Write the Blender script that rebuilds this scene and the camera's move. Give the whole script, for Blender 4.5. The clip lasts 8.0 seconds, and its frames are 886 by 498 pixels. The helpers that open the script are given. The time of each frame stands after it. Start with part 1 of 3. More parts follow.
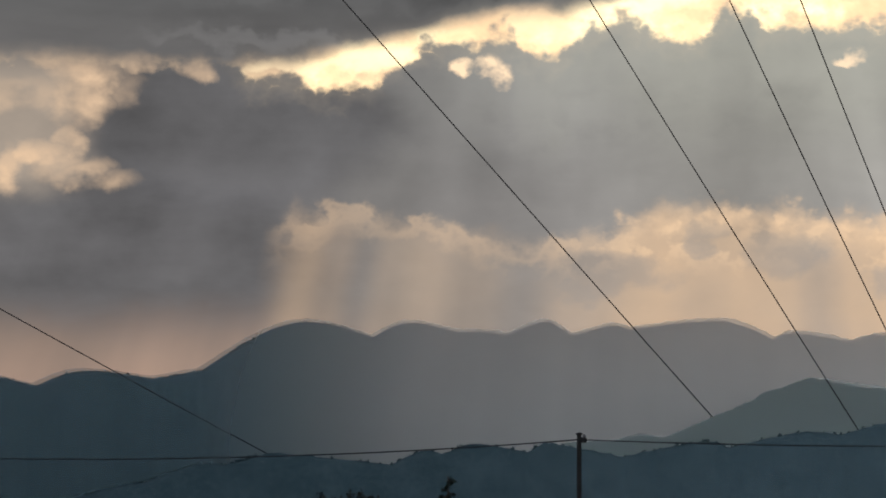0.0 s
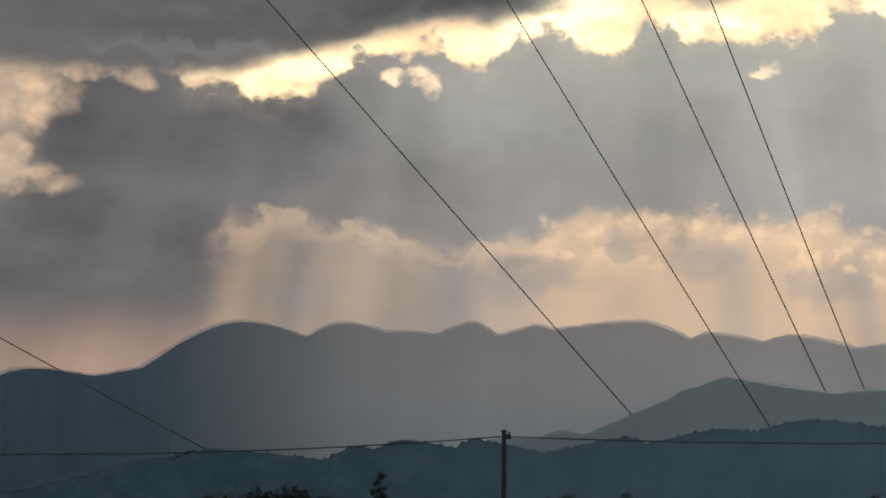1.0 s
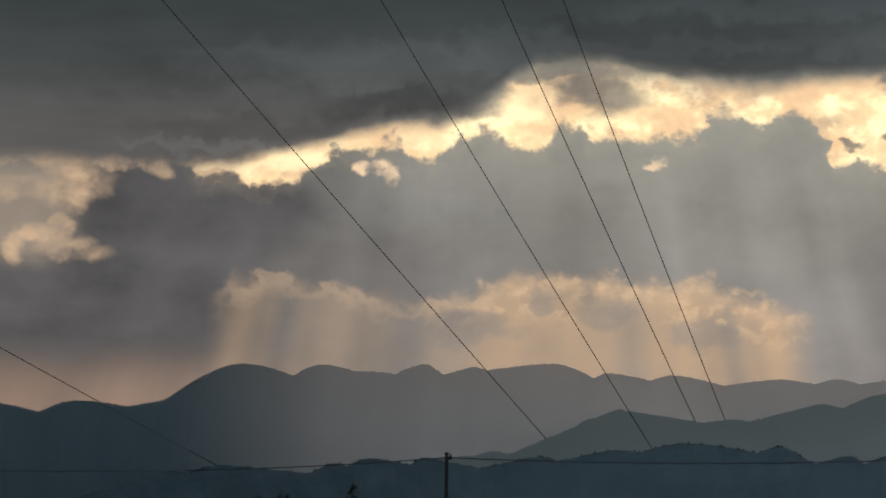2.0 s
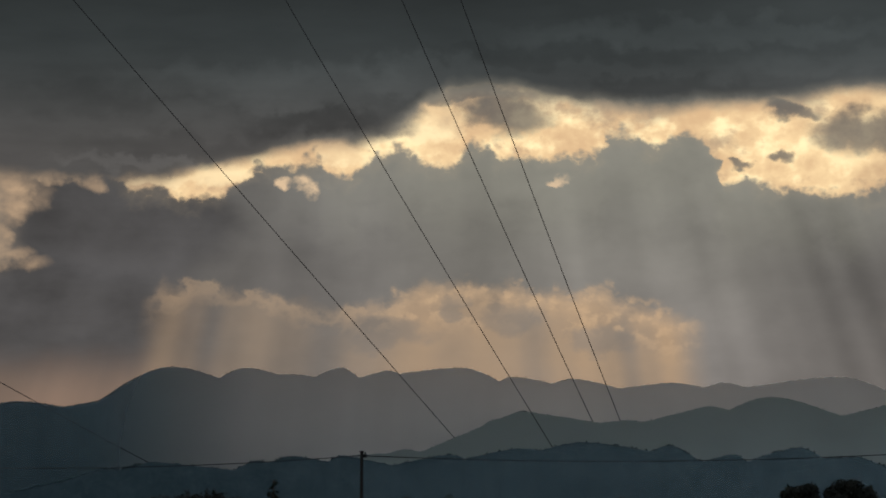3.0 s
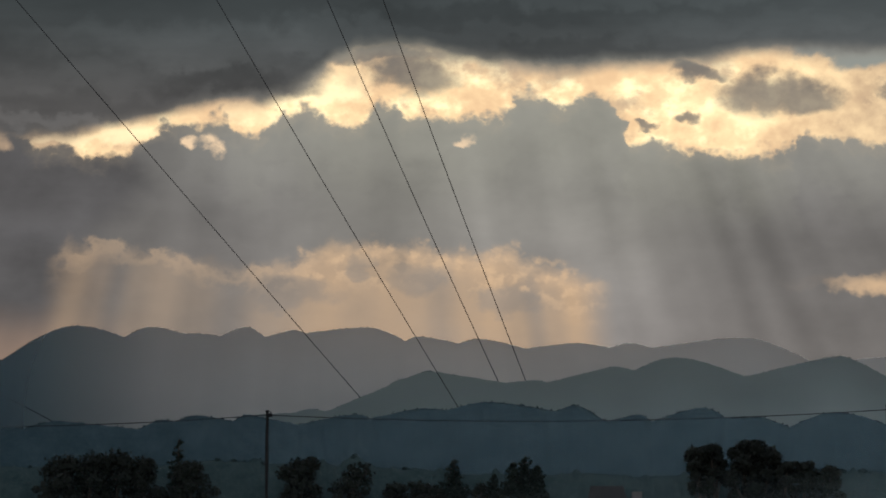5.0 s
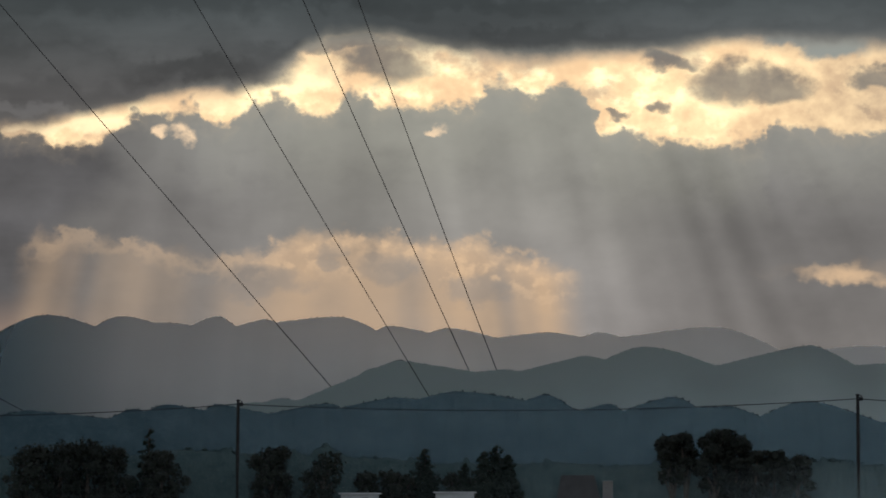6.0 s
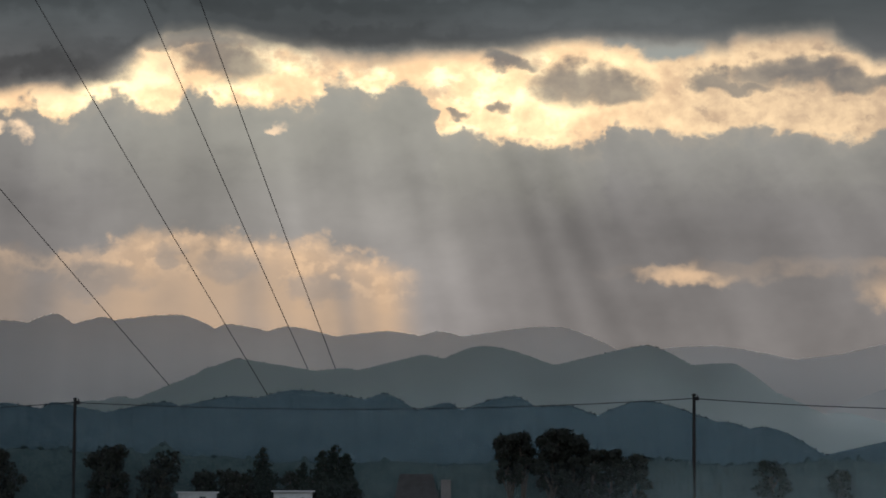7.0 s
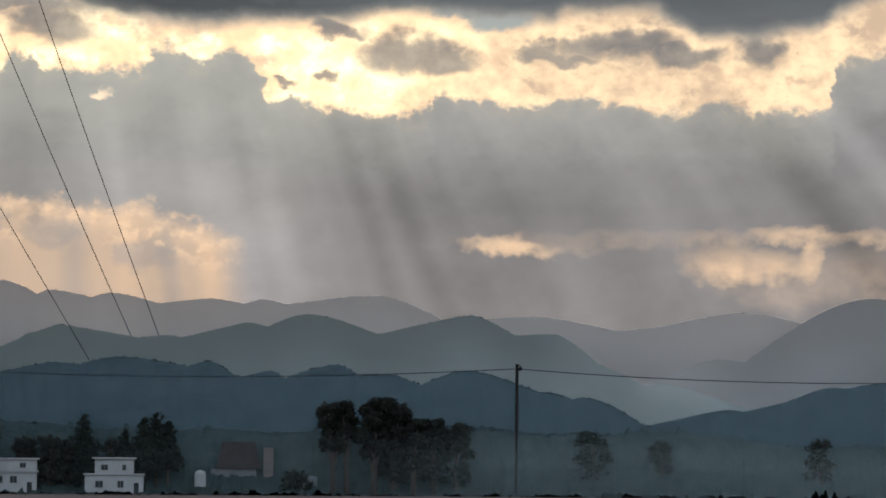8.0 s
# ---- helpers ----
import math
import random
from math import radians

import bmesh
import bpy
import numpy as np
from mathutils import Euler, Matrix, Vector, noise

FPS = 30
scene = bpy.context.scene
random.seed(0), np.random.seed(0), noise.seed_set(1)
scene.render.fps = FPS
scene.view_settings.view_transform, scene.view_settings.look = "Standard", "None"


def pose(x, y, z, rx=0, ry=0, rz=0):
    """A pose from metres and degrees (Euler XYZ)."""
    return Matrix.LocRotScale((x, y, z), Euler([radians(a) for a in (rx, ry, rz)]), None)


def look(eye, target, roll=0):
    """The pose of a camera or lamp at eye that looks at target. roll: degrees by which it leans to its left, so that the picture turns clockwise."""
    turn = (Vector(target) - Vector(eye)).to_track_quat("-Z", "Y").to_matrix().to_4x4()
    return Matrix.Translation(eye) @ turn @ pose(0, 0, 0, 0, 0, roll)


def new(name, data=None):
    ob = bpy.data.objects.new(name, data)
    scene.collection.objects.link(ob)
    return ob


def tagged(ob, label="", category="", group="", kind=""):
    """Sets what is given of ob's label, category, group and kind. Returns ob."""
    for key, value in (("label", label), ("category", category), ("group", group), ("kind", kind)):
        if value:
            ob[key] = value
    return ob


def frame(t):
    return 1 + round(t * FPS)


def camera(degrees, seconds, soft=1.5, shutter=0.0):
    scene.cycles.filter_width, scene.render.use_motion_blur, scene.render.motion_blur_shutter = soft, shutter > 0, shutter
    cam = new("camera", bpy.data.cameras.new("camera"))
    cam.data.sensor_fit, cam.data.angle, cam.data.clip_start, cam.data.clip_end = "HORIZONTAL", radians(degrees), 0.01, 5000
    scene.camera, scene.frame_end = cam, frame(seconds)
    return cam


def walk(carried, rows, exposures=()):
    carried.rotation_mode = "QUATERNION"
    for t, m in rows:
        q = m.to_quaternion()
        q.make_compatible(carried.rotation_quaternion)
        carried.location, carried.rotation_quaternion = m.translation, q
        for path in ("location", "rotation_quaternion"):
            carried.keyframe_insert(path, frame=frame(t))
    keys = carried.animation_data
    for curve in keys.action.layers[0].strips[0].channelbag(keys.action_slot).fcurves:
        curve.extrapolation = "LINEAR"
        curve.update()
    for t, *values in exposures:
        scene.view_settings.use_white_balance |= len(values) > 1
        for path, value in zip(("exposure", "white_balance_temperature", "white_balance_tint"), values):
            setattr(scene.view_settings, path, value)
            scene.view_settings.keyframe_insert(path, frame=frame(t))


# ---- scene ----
# The valley is laid out round a viewpoint: u is the bearing and v the height above the
# first pole's top, both in steps of 1/4685 radian; d is the distance in metres.
STEPS, EYE, MIDDLE, BASE = 4685.0, 1.5, 520.0, 180.0


def place(u, v, d):
    a = (u - MIDDLE) / STEPS
    return Vector((d * math.sin(a), d * math.cos(a), EYE + d * math.tan((v + BASE) / STEPS)))


# ---- camera: a long lens that draws back, then pans ----
cam = camera(19.0, 8.0, soft=1.8)
AHEAD = Vector((math.sin(-600 / STEPS), math.cos(-600 / STEPS), 0))
# seconds, metres moved forward, bearing and height looked at, roll
PATH = [
    (0.0, 56.2, -163, 236, 0.0), (0.5, 55.9, -142, 236, 0.0), (0.8, 54.1, -103, 237, 0.0), (1.0, 50.7, -75, 241, 0.0),
    (1.1, 47.2, -72, 257, 0.0), (1.2, 43.5, -68, 275, 0.0), (1.4, 35.8, -56, 298, 0.0), (1.6, 28.1, -42, 316, 0.0),
    (1.8, 20.4, -25, 330, 0.0), (2.0, 12.7, -5, 340, 0.0), (2.2, 5.0, 18, 345, 0.0), (2.3, 1.8, 28, 347, 0.0),
    (2.5, 0.0, 86, 363, 0.0), (3.0, 0.0, 144, 361, 0.0), (3.5, 0.0, 208, 302, -0.1), (4.0, 0.0, 254, 347, -0.33),
    (4.5, 0.0, 284, 293, 0.0), (5.2, 0.0, 322, 290, 0.0), (5.8, 0.0, 356, 288, 0.0), (6.0, 0.0, 362, 271, 0.0),
    (6.5, 0.0, 443, 274, 0.0), (7.0, 0.0, 647, 269, 0.0), (7.5, 0.0, 815, 239, 0.1), (8.0, 0.0, 957, 215, 0.4),
]
EXPOSURES = [(0.0, 1.6, 6500, 10), (0.5, 1.52, 6500, 10), (1.0, 1.7, 6500, 10), (1.2, 1.55, 6550, 10), (2.3, 1.15, 6650, 10), (2.5, 1.05, 6650, 10), (3.5, 0.88, 6850, 10), (4.0, 0.94, 6800, 10), (4.5, 1.1, 6650, 10),
             (6.0, 1.28, 6550, 10), (6.5, 1.36, 6500, 10), (7.0, 1.4, 6550, 12), (8.0, 1.71, 6350, 12)]
rows = []
for t, m, u, v, roll in PATH:
    eye = Vector((0, 0, EYE)) + AHEAD * m
    rows.append((t, look(eye, place(u, v, 182), roll)))
walk(cam, rows, EXPOSURES)

# ---- light: an overcast evening, the sun low behind the clouds ahead ----
world = bpy.data.worlds.new("evening_sky")
scene.world = world
world.use_nodes = True
wt = world.node_tree
sky = wt.nodes.new("ShaderNodeTexSky")
sky.sky_type, sky.sun_disc, sky.sun_elevation, sky.sun_rotation = "NISHITA", False, radians(24), radians(-4)
sky.dust_density = 4.0
grey = wt.nodes.new("ShaderNodeHueSaturation")  # cloud cover takes most of the blue
grey.inputs["Saturation"].default_value = 0.62
wt.links.new(sky.outputs[0], grey.inputs["Color"])
wt.links.new(grey.outputs[0], wt.nodes["Background"].inputs[0])
wt.nodes["Background"].inputs[1].default_value = 0.11
sun = new("sun", bpy.data.lights.new("sun", "SUN"))
sun.data.energy, sun.data.angle, sun.data.color = 0.8, radians(12), (1.0, 0.86, 0.68)
sun.matrix_world = look((0, 0, 0), (0.07, -1.0, -0.45))


# ---- node helpers ----
class S:
    """A socket of a material that can be reckoned with."""

    def __init__(self, tree, socket):
        self.tree, self.socket = tree, socket

    def op(self, kind, other=None, third=None):
        n = self.tree.nodes.new("ShaderNodeMath")
        n.operation = kind
        for i, value in enumerate((self, other, third)):
            if isinstance(value, S):
                self.tree.links.new(value.socket, n.inputs[i])
            elif value is not None:
                n.inputs[i].default_value = value
        return S(self.tree, n.outputs[0])

    def __add__(self, o):
        return self.op("ADD", o)

    def __sub__(self, o):
        return self.op("SUBTRACT", o)

    def __mul__(self, o):
        return self.op("MULTIPLY", o)

    def __truediv__(self, o):
        return self.op("DIVIDE", o)

    def flip(self):
        return self * -1.0 + 1.0

    def step(self, a, b):
        """0 below a, 1 above b, smooth between."""
        n = self.tree.nodes.new("ShaderNodeMapRange")
        n.interpolation_type = "SMOOTHSTEP"
        self.tree.links.new(self.socket, n.inputs[0])
        n.inputs[1].default_value, n.inputs[2].default_value = a, b
        return S(self.tree, n.outputs[0])

    def ramp(self, lo, hi, stops, interpolation="LINEAR"):
        """A value or colour along this one, from lo to hi; stops: (place, value or colour)."""
        n = self.tree.nodes.new("ShaderNodeValToRGB")
        n.color_ramp.interpolation = interpolation
        el = n.color_ramp.elements
        while len(el) < len(stops):
            el.new(0.5)
        for e, (p, c) in zip(el, stops):
            e.position = (p - lo) / (hi - lo)
            e.color = (c, c, c, 1) if isinstance(c, (int, float)) else (*c, 1)
        self.tree.links.new(((self - lo) / (hi - lo)).socket, n.inputs[0])
        return S(self.tree, n.outputs[0])


def vector(tree, x, y, z=0.0):
    n = tree.nodes.new("ShaderNodeCombineXYZ")
    for i, value in enumerate((x, y, z)):
        if isinstance(value, S):
            tree.links.new(value.socket, n.inputs[i])
        else:
            n.inputs[i].default_value = value
    return S(tree, n.outputs[0])


def fbm(tree, place_in, scale=1.0, detail=5.0, rough=0.55):
    n = tree.nodes.new("ShaderNodeTexNoise")
    n.inputs["Scale"].default_value, n.inputs["Detail"].default_value, n.inputs["Roughness"].default_value = scale, detail, rough
    if place_in is not None:
        tree.links.new(place_in.socket, n.inputs["Vector"])
    return S(tree, n.outputs[0])


def blend(tree, fac, a, b, mode="MIX"):
    n = tree.nodes.new("ShaderNodeMix")
    n.data_type, n.blend_type, n.clamp_factor = "RGBA", mode, True
    for i, value in ((0, fac), (6, a), (7, b)):
        if isinstance(value, S):
            tree.links.new(value.socket, n.inputs[i])
        elif i == 0:
            n.inputs[0].default_value = value
        else:
            n.inputs[i].default_value = (*value, 1)
    return S(tree, n.outputs[2])


def blank(name):
    mat = bpy.data.materials.new(name)
    mat.use_nodes = True
    mat.node_tree.nodes.clear()
    tree = mat.node_tree
    return mat, tree, tree.nodes.new("ShaderNodeOutputMaterial")


def uv_axes(tree):
    n = tree.nodes.new("ShaderNodeUVMap")
    n.uv_map = "bearing"
    sep = tree.nodes.new("ShaderNodeSeparateXYZ")
    tree.links.new(n.outputs[0], sep.inputs[0])
    return S(tree, sep.outputs[0]), S(tree, sep.outputs[1])


def surface(name, dark, light, scale=3.0, rough=0.85, bump=0.3, metal=0.0, fine=6.0, sheen=0.12):
    """A matt surface: two colours mottled at two scales, with fine relief."""
    mat, tree, out = blank(name)
    b = tree.nodes.new("ShaderNodeBsdfPrincipled")
    co = tree.nodes.new("ShaderNodeTexCoord")
    p = S(tree, co.outputs["Object"])
    big, small = fbm(tree, p, scale, 4), fbm(tree, p, scale * fine, 3, 0.6)
    rnd = tree.nodes.new("ShaderNodeObjectInfo")
    mixed = (big * 0.6 + small * 0.4 + (S(tree, rnd.outputs["Random"]) - 0.5) * 0.12).step(0.3, 0.7)
    tree.links.new(blend(tree, mixed, dark, light).socket, b.inputs["Base Color"])
    b.inputs["Specular IOR Level"].default_value = sheen
    b.inputs["Roughness"].default_value, b.inputs["Metallic"].default_value = rough, metal
    bm_node = tree.nodes.new("ShaderNodeBump")
    bm_node.inputs["Strength"].default_value, bm_node.inputs["Distance"].default_value = bump, 0.05
    tree.links.new(small.socket, bm_node.inputs["Height"])
    tree.links.new(bm_node.outputs[0], b.inputs["Normal"])
    tree.links.new(b.outputs[0], out.inputs[0])
    return mat


# ---- the evening sky ----
def profile(along, points):
    """A line of heights along a bearing, in two halves."""
    half = len(points) // 2
    west, east, at = points[:half + 1], points[half:], points[half][0]
    a = along.ramp(west[0][0], at, west)
    b = along.ramp(at, east[-1][0], east)
    past = along.op("GREATER_THAN", at)
    return a * past.flip() + b * past


def sky_material():
    mat, tree, out = blank("cloudy_sky")
    u, v = uv_axes(tree)
    slow = fbm(tree, vector(tree, u, v), 2.2, 3) - 0.5
    puff = fbm(tree, vector(tree, u, v * 1.3, 3.0), 8.0, 5, 0.5) - 0.5
    puff2 = fbm(tree, vector(tree, u, v * 1.3, 23.0), 8.0, 6, 0.58) - 0.5
    fine = fbm(tree, vector(tree, u, v * 1.2, 7.0), 24.0, 3, 0.5) - 0.5
    fine2 = fbm(tree, vector(tree, u, v * 1.2, 37.0), 24.0, 4, 0.55) - 0.5
    tiny = fbm(tree, vector(tree, u, v * 1.1, 61.0), 55.0, 2, 0.5) - 0.5
    wisp = fbm(tree, vector(tree, u, v * 3.2, 11.0), 3.5, 5, 0.55) - 0.5
    streak = fbm(tree, vector(tree, u, v * 6.0, 51.0), 2.5, 4, 0.5) - 0.5
    # rounded heaps: creases point down, crowns point up
    heap = puff.op("ABSOLUTE") * 0.8 + fine.op("ABSOLUTE") * 0.5 + tiny.op("ABSOLUTE") * 0.1 - 0.11
    ub = u + puff2 * 0.05 + fine2 * 0.04
    vs = v + slow * 0.04 + puff * 0.07

    def spot(cu, cv, ru, rv, rough=1.0, outer=1.6, inner=0.2):
        """1 inside a ragged oval of cloud, 0 outside."""
        r = ((u + (puff2 * 0.07 + fine2 * 0.06) * rough - cu) / ru).op("POWER", 2.0) + ((v + (puff * 0.06 + fine * 0.045) * rough - cv) / rv).op("POWER", 2.0)
        return r.step(outer, inner)

    # rays fan out from a point above the clouds
    q = (u - 0.151) / (v * -1.0 + 2.253)
    beam = fbm(tree, vector(tree, q, 0.0, 0.0), 15.0, 3, 0.5) - 0.5
    broad = fbm(tree, vector(tree, q, 5.0, 0.0), 7.0, 1, 0.5) - 0.5

    def shaft(at, wide):
        return ((q - at) / wide).op("ABSOLUTE").step(1.0, 0.0)

    # grey body of the clouds
    tone = u.ramp(-0.9, 1.9, [(-0.9, 0.09), (-0.45, 0.09), (-0.25, 0.155), (-0.05, 0.195), (0.15, 0.2), (0.4, 0.225), (0.6, 0.225),
                              (0.8, 0.17), (1.0, 0.168), (1.3, 0.162), (1.5, 0.148), (1.8, 0.165)], "EASE")
    lumps = fbm(tree, vector(tree, u, v * 1.2, 71.0), 4.2, 4, 0.5) - 0.5
    tone = tone * (wisp * 0.3 + lumps * 0.45 + slow * 0.6 + puff * 0.3 + fine * 0.12 + 1.0)
    tone = tone * (beam * 0.3 * v.step(0.6, 0.4) + broad * 0.4 + 1.0)
    # shafts of shade and of light
    low_end = v.step(0.5, 0.43) * v.step(-0.1, 0.2)
    for at, wide, deep in ((0.338, 0.018, 0.16), (0.375, 0.02, 0.23), (0.43, 0.016, -0.08), (0.30, 0.014, -0.06), (0.60, 0.03, -0.14), (0.66, 0.02, -0.08), (0.752, 0.04, 0.32), (-0.14, 0.03, 0.1),
                           (0.21, 0.035, -0.16), (0.255, 0.02, -0.12), (0.827, 0.03, -0.25), (0.12, 0.02, -0.08), (0.47, 0.025, 0.08)):
        tone = tone * (shaft(at, wide) * low_end * -deep + 1.0)
    warm = blend(tree, v.step(0.5, 0.12), blend(tree, (u - 0.42).op("ABSOLUTE").step(0.2, 0.55), (1.02, 1.0, 0.9), (1.02, 0.995, 0.965)), (1.05, 0.985, 0.945))
    col = blend(tree, 1.0, warm, tone, "MULTIPLY")

    # heavy cloud in the west
    for cu, cv, ru, rv, dark in ((-0.44, 0.40, 0.22, 0.10, 0.082), (-0.53, 0.24, 0.26, 0.11, 0.092)):
        r = ((u + puff2 * 0.12 + fine2 * 0.025 - cu) / ru).op("POWER", 2.0) + ((vs - cv) / rv).op("POWER", 2.0)
        lump = (puff * 1.2 + wisp * 0.8 + 1.0) * dark
        col = blend(tree, r.step(1.5, 0.5) * 0.8, col, blend(tree, 1.0, (1.0, 0.98, 1.02), lump, "MULTIPLY"))
    # pale thin cloud beyond it, with lit curls
    thin = (u + puff2 * 0.06).step(-0.585, -0.66) * (v + puff * 0.06).step(0.30, 0.36)
    col = blend(tree, thin * 0.8 * (puff * 1.2 + 0.95), col, (0.31, 0.255, 0.205))
    curls = v * 0.0
    for cu, cv, ru, rv, k in ((-0.613, 0.467, 0.034, 0.026, 0.85), (-0.622, 0.434, 0.028, 0.03, 0.75), (-0.565, 0.479, 0.03, 0.011, 0.75), (-0.651, 0.481, 0.03, 0.009, 0.75), (-0.478, 0.474, 0.02, 0.012, 0.7),
                              (-0.70, 0.438, 0.07, 0.016, 0.4), (-0.71, 0.346, 0.013, 0.024, 0.8), (-0.689, 0.366, 0.022, 0.011, 0.95), (-0.664, 0.364, 0.024, 0.012, 0.8),
                              (-0.634, 0.381, 0.015, 0.013, 0.75), (-0.65, 0.35, 0.025, 0.016, 0.5), (-0.618, 0.337, 0.028, 0.016, 0.8), (-0.59, 0.327, 0.035, 0.012, 0.6), (-0.57, 0.44, 0.02, 0.02, 0.35)):
        curls = curls.op("MAXIMUM", spot(cu, cv, ru, rv, 0.7, 2.8, -0.3) * k)
    col = blend(tree, curls * (fine * 2.8 + puff * 1.6 + 0.8), col, (0.56, 0.395, 0.26))

    # warm light low over the hills
    low = (v + puff * 0.05).step(0.2, 0.08)
    west = u.step(-0.15, -0.42)
    col = blend(tree, low * west * 0.7 * (beam * 1.5 + 1.0), col, (0.33, 0.225, 0.17))
    # the lit bank under the grey one
    top2 = profile(u + puff2 * 0.05 + fine2 * 0.03, [(-0.9, 0.2), (-0.4, 0.262), (-0.356, 0.294), (-0.328, 0.289), (-0.268, 0.303), (-0.219, 0.286), (-0.121, 0.272), (-0.079, 0.262), (-0.002, 0.258), (0.04, 0.268), (0.08, 0.29),
                                                     (0.116, 0.308), (0.186, 0.3), (0.256, 0.296), (0.312, 0.289), (0.382, 0.286), (0.438, 0.283), (0.487, 0.269), (0.536, 0.252), (0.6, 0.235), (1.9, 0.2)])
    drop = top2 - v + heap * 0.12 + fine * 0.02
    inside = (u + beam * 0.08 - v * 0.12).step(-0.43, -0.375) * (u + beam * 0.05 + v * 0.06).step(0.635, 0.545)
    rich = u.ramp(-0.9, 1.9, [(-0.4, 0.24), (-0.05, 0.26), (0.03, 0.5), (0.12, 0.74), (0.45, 0.82), (0.6, 0.74)])
    rays = beam * 0.8 + 0.8
    for at, wide, lift in ((-0.24, 0.016, 0.5), (-0.205, 0.016, -0.5), (-0.165, 0.025, 0.3), (-0.105, 0.025, -0.4), (-0.03, 0.035, 0.25), (0.035, 0.025, 0.12), (0.075, 0.02, -0.22), (0.12, 0.022, 0.12), (0.155, 0.014, -0.3), (0.195, 0.022, 0.3)):
        rays = rays + shaft(at, wide) * lift
    clump = v * 0.0
    for cu, cv, ru, rv in ((0.27, 0.237, 0.06, 0.03), (0.03, 0.215, 0.09, 0.03), (0.42, 0.20, 0.05, 0.03), (0.16, 0.262, 0.03, 0.015)):
        clump = clump.op("MAXIMUM", spot(cu, cv, ru, rv, 1.3))
    lit = drop.step(-0.02, 0.03) * inside
    col = blend(tree, lit * rich * rays * (puff * 0.8 + 0.95) * (clump * -0.5 + 1.0), col, (0.53, 0.365, 0.228))
    # crowns that catch the light
    crown = drop.step(-0.012, 0.012) * (drop + puff * 0.12 + fine * 0.06).step(0.05, 0.008)
    col = blend(tree, crown * inside * (rich * 0.55 + 0.2) * (fine * 3.0 + puff * 2.4 + 0.6), col, (0.72, 0.495, 0.305))
    puffs = drop.step(0.0, 0.02) * drop.step(0.1, 0.04) * (fine * 2.2 + puff * 2.6 + tiny * 1.0).step(0.0, 0.5)
    col = blend(tree, puffs * inside * rich.step(0.3, 0.8) * 0.55 * (clump * -0.8 + 1.0), col, (0.72, 0.5, 0.31))

    # patches of lit cloud: bearing, height, half width, half height, strength
    for cu, cv, ru, rv, k in ((1.055, 0.224, 0.05, 0.014, 0.9), (1.085, 0.217, 0.05, 0.012, 0.7), (1.50, 0.183, 0.085, 0.02, 0.7), (1.575, 0.236, 0.055, 0.016, 0.75), (1.605, 0.205, 0.016, 0.03, 0.6), (1.72, 0.228, 0.06, 0.013, 0.55),
                              (1.27, 0.23, 0.24, 0.014, 0.14), (1.66, 0.16, 0.16, 0.04, 0.2), (1.44, 0.21, 0.05, 0.025, 0.3)):
        col = blend(tree, spot(cu, cv, ru, rv, 0.9, 2.8, -0.3) * k * (fine * 2.2 + puff * 1.4 + 0.85), col, (0.60, 0.42, 0.265))
    # small torn clouds, lit through
    for cu, cv, ru, rv in ((-0.142, 0.48, 0.013, 0.009), (-0.106, 0.479, 0.015, 0.009), (-0.088, 0.468, 0.013, 0.012), (0.357, 0.481, 0.010, 0.007), (0.345, 0.477, 0.016, 0.004)):
        col = blend(tree, spot(cu, cv, ru, rv, 0.6, 2.2, 0.0) * (fine * 4.0 + tiny * 2.5 + 0.75), col, (0.86, 0.62, 0.40))

    # the bright rift between the upper deck and the grey bank
    lower = profile(ub, [(-0.9, 0.49), (-0.45, 0.488), (-0.416, 0.461), (-0.353, 0.463), (-0.335, 0.454), (-0.301, 0.449), (-0.237, 0.455), (-0.223, 0.474), (-0.186, 0.512), (-0.128, 0.507), (-0.075, 0.522), (-0.058, 0.496), (-0.017, 0.494), (-0.005, 0.512), (0.012, 0.529), (0.094, 0.53), (0.118, 0.519), (0.165, 0.516), (0.2, 0.548), (0.223, 0.554), (0.241, 0.531), (0.323, 0.52), (0.392, 0.522), (0.421, 0.531), (0.439, 0.569), (0.468, 0.572), (0.492, 0.56), (0.521, 0.537), (0.545, 0.56), (0.615, 0.556), (0.627, 0.536), (0.644, 0.479), (0.743, 0.468), (0.894, 0.452), (0.935, 0.456), (0.947, 0.488), (0.999, 0.49), (1.068, 0.469), (1.139, 0.47), (1.189, 0.487), (1.309, 0.467), (1.36, 0.459), (1.439, 0.467), (1.559, 0.456), (1.638, 0.467), (1.653, 0.543), (1.745, 0.562)])
    upper = profile(u + puff2 * 0.05 + fine2 * 0.01, [(-0.9, 0.484), (-0.45, 0.484), (-0.416, 0.484), (-0.359, 0.488), (-0.307, 0.504), (-0.29, 0.513), (-0.209, 0.526), (-0.169, 0.538), (-0.017, 0.552), (0.03, 0.572), (0.075, 0.602), (0.115, 0.632), (0.158, 0.65), (0.193, 0.647), (0.282, 0.647), (0.368, 0.636), (0.421, 0.624), (0.515, 0.603), (0.562, 0.606), (0.621, 0.617), (0.733, 0.619), (0.791, 0.627), (0.838, 0.64), (0.896, 0.642), (0.955, 0.636), (1.07, 0.632), (1.154, 0.627), (1.178, 0.641), (1.339, 0.646), (1.41, 0.601), (1.51, 0.595), (1.629, 0.613), (1.659, 0.642), (1.746, 0.659)])
    rise, fall = v - heap * 0.15 - lower, upper - (v + slow * 0.02 + puff * 0.05 + fine * 0.012)
    rift = rise.step(-0.008, 0.012) * fall.step(-0.006, 0.026)
    clots = v * 0.0
